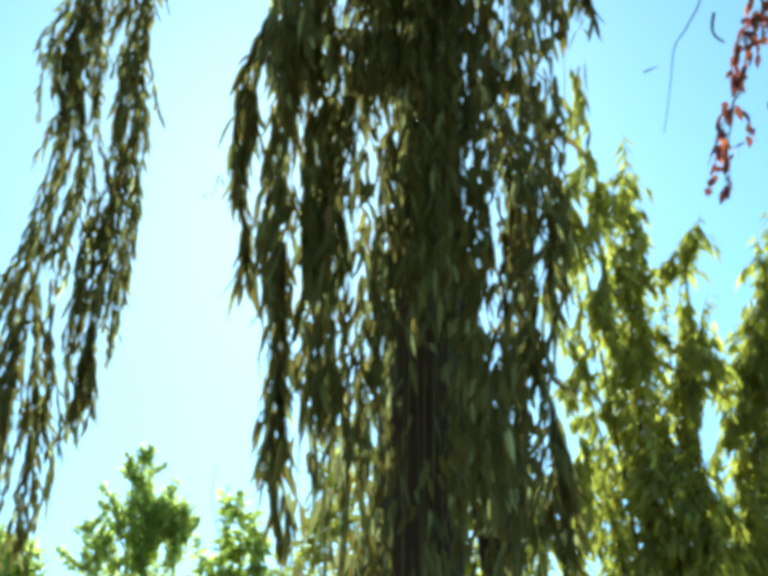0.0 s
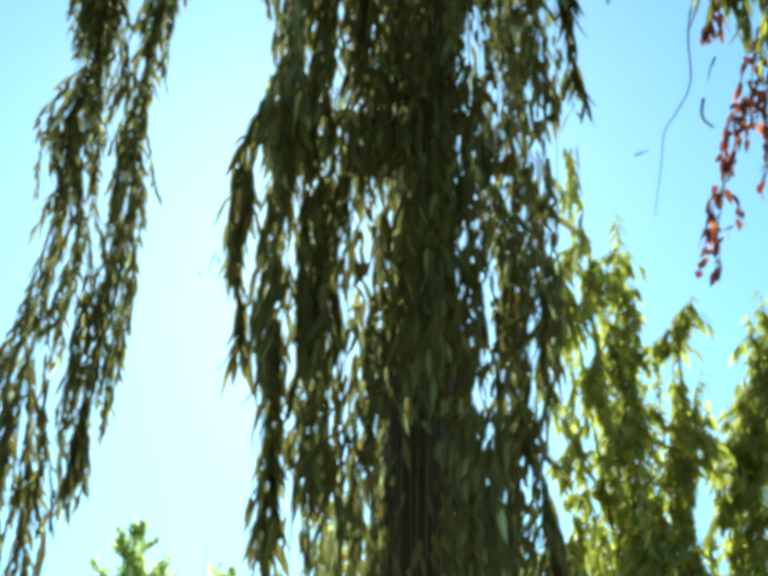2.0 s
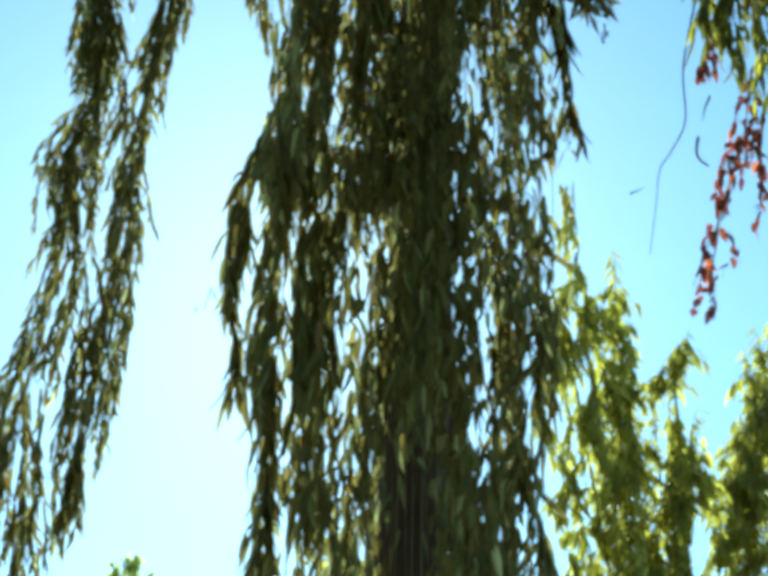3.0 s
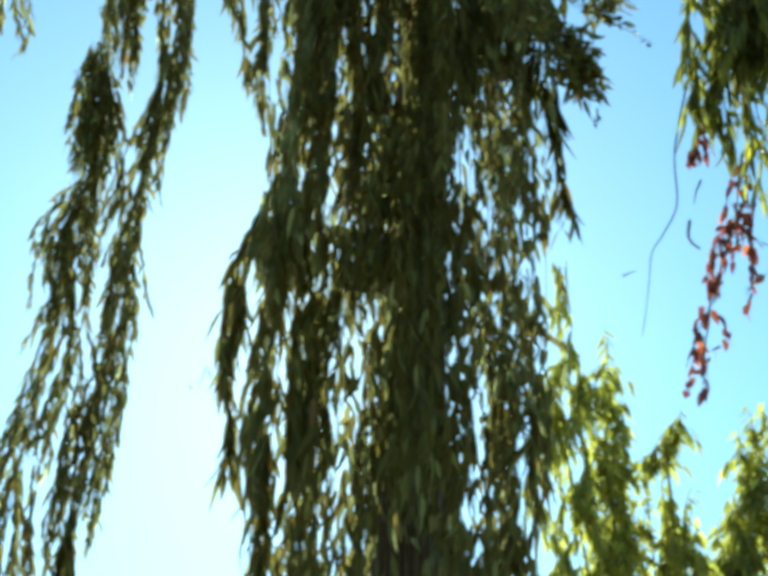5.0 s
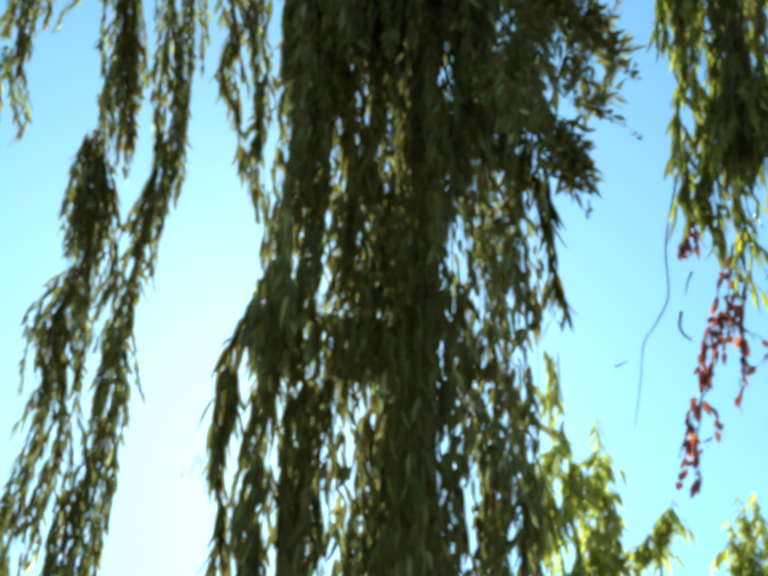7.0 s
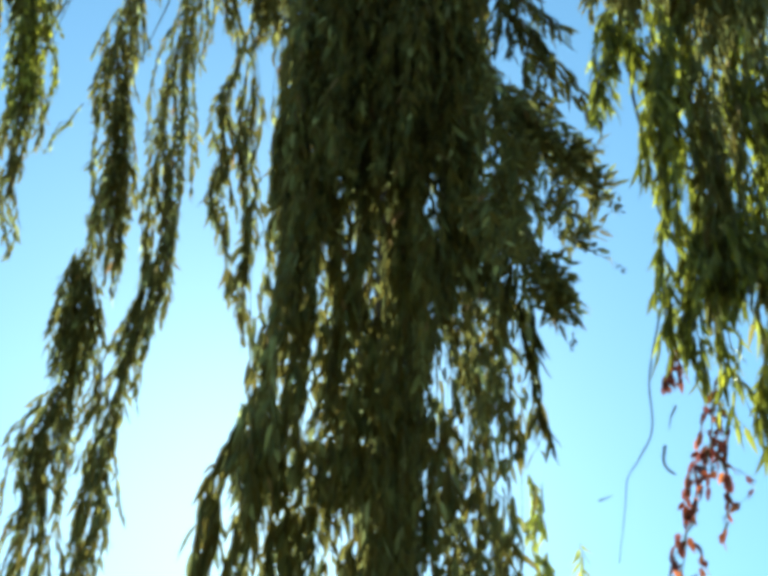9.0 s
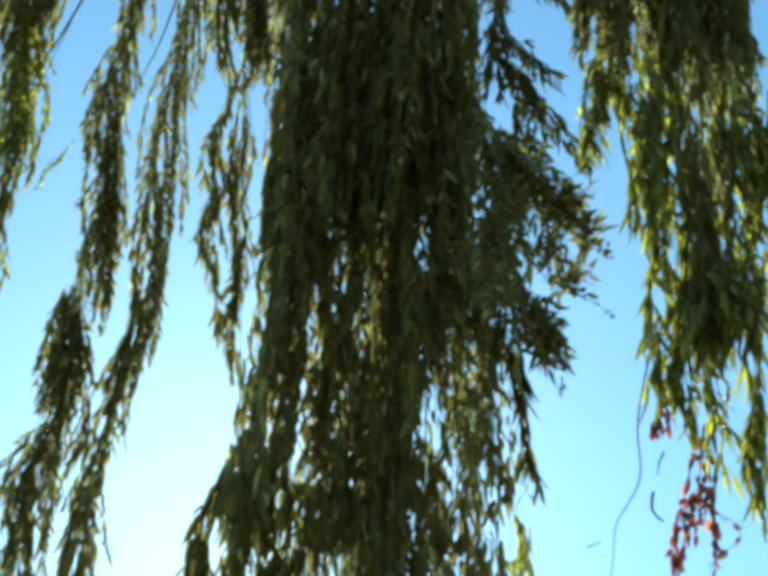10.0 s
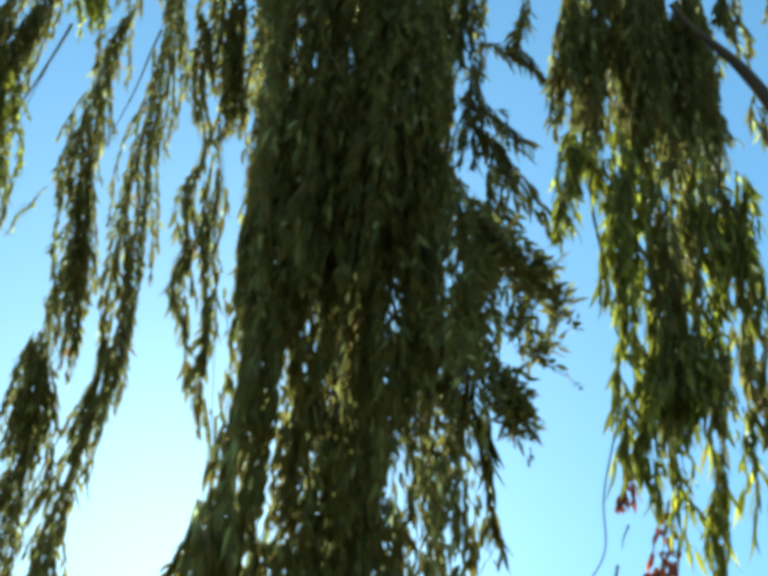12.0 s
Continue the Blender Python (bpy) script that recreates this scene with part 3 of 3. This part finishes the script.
LOOSE_LOW_MORE = [
    (0.24, 2.88, 0.031, 0.090, 0.28),
    (0.46, 3.17, 0.040, 0.172, 0.35),
    (0.30, 4.06, 0.05, 0.12, 0.3),
    (0.45, 4.24, 0.035, 0.1, 0.25),
    (0.55, 4.25, 0.030, 0.088, 0.6),
    (0.46, 3.63, 0.035, 0.123, 0.5),
    (0.38, 3.96, 0.146, 0.579, 0.1),
    (0.19, 3.40, 0.025, 0.128, 0.2),
    (-0.19, 4.34, 0.02, 0.1, 0.2),
    (0.56, 2.89, 0.034, 0.182, 0.4),
]

LOOSE_LOW = LOOSE_LOW_MAIN + LOOSE_LOW_MORE

LOOSE_MORE = [
    (0.29, 4.41, 0.068, 0.221, 0.2),
    (0.33, 4.17, 0.083, 0.233, 0.2),
    (0.27, 4.00, 0.049, 0.139, 0.2),
    (0.14, 4.24, 0.033, 0.144, 0.15),
    (0.55, 5.12, 0.046, 0.128, 0.6),
    (0.04, 5.65, 0.023, 0.164, 0.35),
    (0.22, 5.52, 0.023, 0.114, 0.3),
    (-0.09, 5.20, 0.026, 0.130, 0.25),
    (-0.16, 4.95, 0.029, 0.124, 0.3),
    (0.44, 3.45, 0.057, 0.194, 0.3),
    (0.30, 3.71, 0.048, 0.150, 0.25),
    (0.07, 4.79, 0.021, 0.120, 0.2),
    (-0.28, 3.57, 0.096, 0.247, 0.25),
    (-0.18, 3.37, 0.063, 0.176, 0.4),
    (-0.02, 3.45, 0.057, 0.080, 0.35),
    (0.26, 4.34, 0.075, 0.233, 0.25),
    (0.04, 4.38, 0.050, 0.107, 0.1),
    (0.17, 4.34, 0.037, 0.109, 0.15),
    (0.33, 3.58, 0.080, 0.197, 0.2),
]

LOOSE_EDGE = [
    (0.44, 4.15, 0.115, 0.356, 0.16),
    (0.50, 3.71, 0.048, 0.252, 0.3),
    (0.40, 3.51, 0.048, 0.179, 0.22),
    (0.27, 3.64, 0.022, 0.099, 0.15),
    (0.14, 3.87, 0.019, 0.102, 0.12),
    (0.34, 4.41, 0.065, 0.151, 0.4),
    (0.26, 4.56, 0.045, 0.154, 0.5),
    (0.28, 4.30, 0.051, 0.111, 0.3),
    (0.46, 4.27, 0.068, 0.091, 0.3),
    (0.54, 4.70, 0.044, 0.178, 0.3),
]

LOOSE_HIGH = [
    (0.28, 4.65, 0.039, 0.098, 0.75),
    (0.33, 4.53, 0.031, 0.076, 0.6),
    (0.55, 5.10, 0.035, 0.1, 0.4),
    (0.37, 4.34, 0.04, 0.12, 0.2),
    (0.46, 4.25, 0.03, 0.07, 0.3),
    (-0.18, 4.94, 0.022, 0.269, 0.22),
    (-0.23, 4.32, 0.025, 0.130, 0.15),
    (0.39, 4.62, 0.166, 0.336, 0.07),
    (-0.05, 4.49, 0.139, 0.310, 0.06),
    (-0.44, 5.49, 0.027, 0.283, 0.5),
    (-0.21, 4.82, 0.022, 0.204, 0.15),
    (0.49, 6.62, 0.030, 0.174, 0.5),
    (0.22, 5.54, 0.020, 0.070, 0.2),
    (-0.08, 5.38, 0.017, 0.059, 0.25),
    (-0.01, 5.69, 0.028, 0.145, 0.12),
    (-0.49, 6.34, 0.042, 0.363, 0.3),
    (-0.43, 5.20, 0.029, 0.259, 0.4),
    (-0.13, 4.39, 0.103, 0.262, 0.05),
    (-0.00, 5.05, 0.018, 0.083, 0.3),
]


# fuller spots, set from the camera's view in the same way
DENSE_TONGUES = [
    (-0.15, 4.29, 0.201, 0.099, 0.02),
    (0.05, 6.07, 0.389, 0.539, 0.0015),
    (-0.35, 4.36, 0.054, 0.239, 0.012),
    (-0.27, 3.80, 0.046, 0.326, 0.02),
    (-0.28, 4.86, 0.075, 0.698, 0.003),
]


def bound(rows, z):
    return np.interp(z, [r[0] for r in rows], [r[1] for r in rows])


def tufts(x, z):
    """Uneven growth: denser and barer upright streaks, about 1 on average."""
    return np.array([1 + 1.1 * noise.noise((a * 14.0, c * 2.2, 1.0)) for a, c in zip(x, z)])


def from_eye(p):
    """Across and up on the curtain's face, projected from the camera's standing point."""
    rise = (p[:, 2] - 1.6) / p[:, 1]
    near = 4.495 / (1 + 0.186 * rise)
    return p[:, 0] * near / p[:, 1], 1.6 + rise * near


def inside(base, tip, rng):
    """Leaves kept within the curtain's ragged outline and gaps, both shaped to fit the camera's view."""
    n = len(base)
    x, z = from_eye(0.4 * base + 0.6 * tip)
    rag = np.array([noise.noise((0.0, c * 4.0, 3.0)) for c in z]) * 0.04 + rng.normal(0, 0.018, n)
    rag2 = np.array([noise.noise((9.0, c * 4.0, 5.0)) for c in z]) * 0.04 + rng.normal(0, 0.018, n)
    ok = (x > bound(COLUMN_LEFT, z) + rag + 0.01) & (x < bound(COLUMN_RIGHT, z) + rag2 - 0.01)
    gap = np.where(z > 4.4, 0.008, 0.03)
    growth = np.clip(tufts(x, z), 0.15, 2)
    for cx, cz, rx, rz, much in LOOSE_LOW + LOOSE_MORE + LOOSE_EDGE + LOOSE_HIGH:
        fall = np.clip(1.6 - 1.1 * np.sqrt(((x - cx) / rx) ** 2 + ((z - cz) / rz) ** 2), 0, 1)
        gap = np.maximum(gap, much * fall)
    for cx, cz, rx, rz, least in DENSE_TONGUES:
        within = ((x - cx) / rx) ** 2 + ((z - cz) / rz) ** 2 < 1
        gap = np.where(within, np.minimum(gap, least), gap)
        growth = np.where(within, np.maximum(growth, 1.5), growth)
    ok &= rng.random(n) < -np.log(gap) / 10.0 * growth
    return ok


for i in range(230):
    rng = np.random.default_rng(2100 + i)
    z1 = 2.2 + 5.2 * ((i * 0.5698) % 1.0)
    z0 = z1 + rng.uniform(1.0, 2.0)
    zm = 0.5 * (z0 + z1)
    lo, hi = bound(COLUMN_LEFT, zm), bound(COLUMN_RIGHT, zm)
    x = lo + 0.04 + (hi - lo - 0.08) * ((0.5 + i * 0.7549) % 1.0)
    y = 4.3 - 0.186 * (zm - 2.65) + rng.uniform(-0.15, 0.5)
    long = zm < 4.3 and x < lo + 0.35
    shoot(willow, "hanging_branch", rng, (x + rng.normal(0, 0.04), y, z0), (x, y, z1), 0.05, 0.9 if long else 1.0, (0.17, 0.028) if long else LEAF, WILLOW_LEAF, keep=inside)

# a second layer, close round the trunk, spread sideways to fit the camera's view
for i in range(70):
    rng = np.random.default_rng(2500 + i)
    z1 = 2.3 + 5.6 * ((i * 0.5698) % 1.0)
    z0 = z1 + rng.uniform(0.9, 1.6)
    y = 4.3 - 0.186 * (z1 + 0.6 - 2.65) + rng.uniform(0.3, 0.8)
    across = (0.25 + i * 0.7549) % 1.0
    x = -0.3 + 0.85 * across if z1 > 4.6 else -0.05 + 0.5 * across
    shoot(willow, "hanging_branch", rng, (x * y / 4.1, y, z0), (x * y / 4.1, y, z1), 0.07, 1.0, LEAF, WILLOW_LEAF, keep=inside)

# unseen crown over it, added for shade: leafy branches drooping from the limbs
rng = np.random.default_rng(52)
for i in range(60):
    a, b = [((0.2, 4.4, 9.9), (-3.0, 5.4, 10.9)), ((0.2, 4.2, 9.9), (1.7, 2.6, 10.4)), ((0.2, 4.0, 10.0), (-0.3, 1.4, 10.6))][i % 3]
    t = rng.uniform(0.05, 1.0)
    p = np.array(a) * (1 - t) + np.array(b) * t + rng.normal(0, 0.22, 3) * (1, 0.8, 0.3)
    p[2] = max(p[2], 10.2)
    shoot(willow, "leafy_branch", rng, p + np.array((rng.normal(0, 0.2), rng.normal(0, 0.15), 0.5)), p, 0.14, 0.9, LEAF, WILLOW_LEAF, spacing=0.01, tilt=40, droop=0.6)

# trees behind
TREE_G_MAIN = [
    (1.80, 7.90, 5.50, 1.90, 7.90, 5.80, 0.02, 1),
    (1.77, 7.90, 4.62, 1.81, 7.90, 5.24, 0.035, 1.1),
    (1.48, 7.94, 3.44, 1.49, 7.94, 4.41, 0.1, 1.05),
    (1.48, 7.94, 4.38, 1.39, 7.96, 5.32, 0.08, 1.2),
    (1.45, 7.95, 5.05, 1.54, 7.93, 5.73, 0.05, 1),
    (1.39, 7.96, 5.26, 1.31, 7.97, 6.11, 0.035, 0.9),
    (1.47, 7.94, 5.66, 1.48, 7.94, 6.48, 0.025, 0.5),
]

TREE_G_MORE = [
    (1.18, 7.99, 5.58, 1.10, 8.00, 5.90, 0.05, 1),
    (1.58, 7.92, 4.47, 1.76, 7.88, 4.90, 0.05, 0.9),
    (1.73, 7.89, 4.27, 1.92, 7.85, 5.28, 0.05, 0.9),
    (1.65, 7.91, 5.44, 1.91, 7.85, 5.83, 0.03, 0.8),
    (1.58, 7.92, 3.52, 1.70, 7.90, 4.49, 0.1, 0.74),
    (1.75, 7.88, 3.52, 1.82, 7.87, 4.27, 0.12, 0.74),
    (1.15, 7.99, 4.49, 1.28, 7.98, 4.64, 0.03, 0.7),
]

TREE_G = TREE_G_MAIN + TREE_G_MORE

TREE_H_MAIN = [
    (2.30, 8.40, 4.59, 2.26, 8.40, 5.37, 0.05, 1.1),
    (2.27, 8.40, 4.92, 2.47, 8.40, 5.84, 0.06, 1.1),
    (2.12, 8.40, 4.40, 2.13, 8.40, 4.92, 0.045, 1.1),
    (2.44, 8.40, 5.27, 2.51, 8.40, 6.03, 0.05, 1.1),
    (2.21, 8.39, 3.56, 2.32, 8.36, 5.24, 0.09, 1.1),
    (2.38, 8.34, 4.15, 2.39, 8.34, 5.95, 0.05, 0.9),
    (2.51, 8.30, 4.30, 2.56, 8.29, 6.11, 0.12, 1),
    (2.01, 8.44, 3.57, 2.13, 8.41, 4.33, 0.14, 0.78),
]

TREE_H_MORE = [
    (1.40, 8.56, 4.05, 1.35, 8.57, 4.53, 0.06, 1),
    (1.42, 8.56, 3.62, 1.40, 8.56, 4.11, 0.06, 1),
    (1.14, 8.60, 3.62, 1.16, 8.60, 4.28, 0.03, 1.2),
    (1.76, 8.50, 3.61, 1.98, 8.45, 4.18, 0.15, 0.78),
    (2.16, 8.40, 3.59, 2.26, 8.38, 4.38, 0.15, 0.78),
    (0.91, 8.63, 3.63, 0.97, 8.62, 4.38, 0.06, 1),
    (2.19, 8.40, 4.78, 2.19, 8.40, 5.29, 0.05, 0.9),
]

TREE_H = TREE_H_MAIN + TREE_H_MORE

TREE_L_MAIN = [
    (1.00, 7.60, 4.87, 1.01, 7.60, 4.39, 0.03, 1.2),
    (1.14, 7.60, 4.78, 1.09, 7.60, 4.41, 0.03, 1),
    (1.05, 7.61, 5.76, 0.98, 7.61, 4.90, 0.04, 1),
    (1.15, 7.59, 5.96, 1.25, 7.57, 5.40, 0.04, 1),
    (1.06, 7.60, 5.15, 1.10, 7.60, 4.77, 0.03, 0.7),
    (1.06, 7.60, 4.68, 1.00, 7.61, 4.38, 0.03, 0.6),
    (1.03, 7.61, 4.11, 1.04, 7.61, 3.74, 0.035, 1.3),
]

TREE_L_MORE = [
    (1.22, 7.58, 5.41, 1.28, 7.57, 4.70, 0.05, 1),
    (1.11, 7.60, 6.73, 1.14, 7.60, 6.07, 0.04, 1),
    (1.14, 7.60, 6.14, 1.04, 7.60, 5.28, 0.055, 1.3),
    (1.20, 7.60, 6.07, 1.29, 7.60, 5.58, 0.05, 1.2),
    (1.32, 7.60, 5.82, 1.44, 7.60, 5.28, 0.05, 1.2),
    (1.03, 7.60, 4.22, 1.05, 7.60, 3.60, 0.05, 1.2),
    (1.24, 7.60, 5.28, 1.26, 7.60, 4.77, 0.06, 1.4),
]

TREE_L = TREE_L_MAIN + TREE_L_MORE

TREE_M = [
    (-0.32, 8.27, 3.56, -0.37, 8.27, 4.54, 0.12, 0.8),
    (-0.15, 8.28, 3.56, -0.19, 8.28, 4.26, 0.12, 0.8),
    (-0.50, 8.27, 3.55, -0.47, 8.27, 4.00, 0.1, 0.8),
    (0.55, 8.26, 3.56, 0.51, 8.26, 4.45, 0.15, 1),
    (0.78, 8.24, 3.56, 0.81, 8.24, 4.32, 0.15, 1),
    (0.26, 8.28, 3.56, 0.27, 8.28, 4.29, 0.15, 1),
]

TREE_I = [
    (-2.49, 13.80, 4.74, -2.60, 13.80, 6.27, 0.09, 1.5),
    (-2.50, 13.80, 4.74, -2.57, 13.80, 5.77, 0.2, 1.3),
    (-2.71, 13.80, 5.16, -2.94, 13.80, 5.77, 0.09, 1.2),
    (-2.76, 13.80, 4.91, -3.18, 13.80, 5.43, 0.1, 1.2),
    (-2.87, 13.80, 4.81, -3.33, 13.80, 5.18, 0.1, 1),
    (-2.33, 13.80, 5.11, -2.31, 13.80, 5.83, 0.07, 1.2),
    (-2.25, 13.80, 4.82, -2.16, 13.80, 5.52, 0.09, 1.2),
    (-2.65, 13.80, 5.77, -2.75, 13.80, 6.14, 0.05, 1),
]

TREE_J = [
    (-1.09, 10.02, 3.83, -1.19, 10.01, 4.66, 0.1, 0.9),
    (-0.95, 10.03, 3.83, -1.02, 10.03, 4.45, 0.12, 0.9),
    (-1.37, 9.99, 3.82, -1.43, 9.98, 4.30, 0.07, 0.8),
    (-1.21, 10.01, 3.82, -1.22, 10.01, 4.25, 0.1, 1),
]

TREE_K = [
    (-3.16, 11.66, 4.18, -3.27, 11.63, 4.80, 0.2, 1),
    (-3.31, 11.61, 4.17, -3.39, 11.59, 4.83, 0.25, 1),
]

TWIG_J = [
    (-1.31, 9.99, 3.82, -1.36, 9.99, 4.85, 0, 0),
]

def small_tree(name, rows, label, leaf, mat, foot, fork, seed, radius=0.09, spacing=0.02, tilt=55, droop=0.25, bare=(), tuft=-0.3):
    """A small tree: a trunk from foot to fork, a limb to the base of each leafy branch, and the branches."""
    tree = thing(name, (0, 0, 0), label, "tree")
    r = np.random.default_rng(seed)
    limb([(*foot, -0.1), (foot[0] + 0.05, foot[1], fork * 0.5), (foot[0], foot[1] + 0.03, fork)], radius, radius * 0.7, "trunk", 12, tree)
    for x0, y0, z0, x1, y1, z1, spread, density in rows:
        limb([(foot[0], foot[1], fork), ((foot[0] + x0) / 2, (foot[1] + y0) / 2, fork + (z0 - fork) * 0.3), (x0, y0, z0)], radius * 0.22, 0.005, "limb", 7, tree)
        if z0 > fork + 1.5:
            shoot(tree, "leafy_branch", r, ((foot[0] + x0) / 2, (foot[1] + y0) / 2, fork + (z0 - fork) * 0.35), (x0, y0, z0), 0.07, 0.7, leaf, mat, spacing, 0.006, tilt, droop,
                  lift=0.0)
        shoot(tree, "leafy_branch", r, (x0, y0, z0), (x1, y1, z1), spread * 0.8, density * 1.1, leaf, mat, spacing, 0.006, tilt, droop, lift=0.0, wobble=0.06)
        size = math.dist((x0, y0, z0), (x1, y1, z1))
        for k in range(int(3 + size * 6)):
            t = r.uniform(0.1, 0.95)
            a = np.array((x0, y0, z0)) * (1 - t) + np.array((x1, y1, z1)) * t
            way = unit(r.normal(size=3) * (1, 0.7, 0.35))
            out = (0.10 + 1.3 * spread) * r.uniform(0.7, 1.5) * (1.15 - 0.6 * t)
            shoot(tree, "leafy_branch", r, a, a + way * out + np.array((0, 0, tuft * out)), 0.028, 1.0, leaf, mat, spacing * 1.1, 0.004, tilt, droop + 0.5 * (tuft < 0),
                  lift=0.0, wobble=0.05)
    for x0, y0, z0, x1, y1, z1, _, _ in bare:
        shoot(tree, "bare_twig", r, (x0, y0, z0), (x1, y1, z1), 0, 0, leaf, mat, radius=0.006, lift=0.0)
    return tree


olive_tree = small_tree("broadleaf_tree", TREE_G, "sunlit olive-green tree with drooping tufts of narrow leaves", (0.125, 0.035), POPLAR_LEAF, (1.75, 8.0), 2.2, 31, spacing=0.02, tilt=26, droop=1.5, tuft=-0.8)
small_tree("broadleaf_tree", TREE_H, "dense olive-green tree with drooping leaves and a shaded crown", (0.125, 0.035), POPLAR_LEAF, (2.25, 8.7), 2.2, 32, spacing=0.02, tilt=26, droop=1.5, tuft=-0.8)
r = np.random.default_rng(37)
for x0, y0, z0, x1, y1, z1, spread, density in TREE_L:
    shoot(olive_tree, "hanging_branch", r, (x0, y0, z0), (x1, y1, z1), spread * 0.8, density, (0.115, 0.034), POPLAR_LEAF, droop=1.0, tilt=32, wobble=0.09)
small_tree("shrub", TREE_M, "yellow-green shrub behind the willow curtain", (0.115, 0.034), POPLAR_LEAF, (0.4, 8.3), 1.6, 33)
small_tree("young_tree", TREE_I, "young green tree with a pointed crown", (0.075, 0.04), CONIFER_LEAF, (-2.7, 13.8), 1.8, 34, 0.05, spacing=0.011, tilt=48, droop=-0.4, tuft=0.9)
small_tree("shrub", TREE_J, "loose light-green shrub with a bare whip", (0.09, 0.05), CONIFER_LEAF, (-1.3, 10.0), 1.5, 35, 0.05, bare=TWIG_J)
small_tree("shrub", TREE_K, "pale green distant shrub", (0.11, 0.06), CONIFER_LEAF, (-3.4, 11.6), 1.6, 36, 0.06)
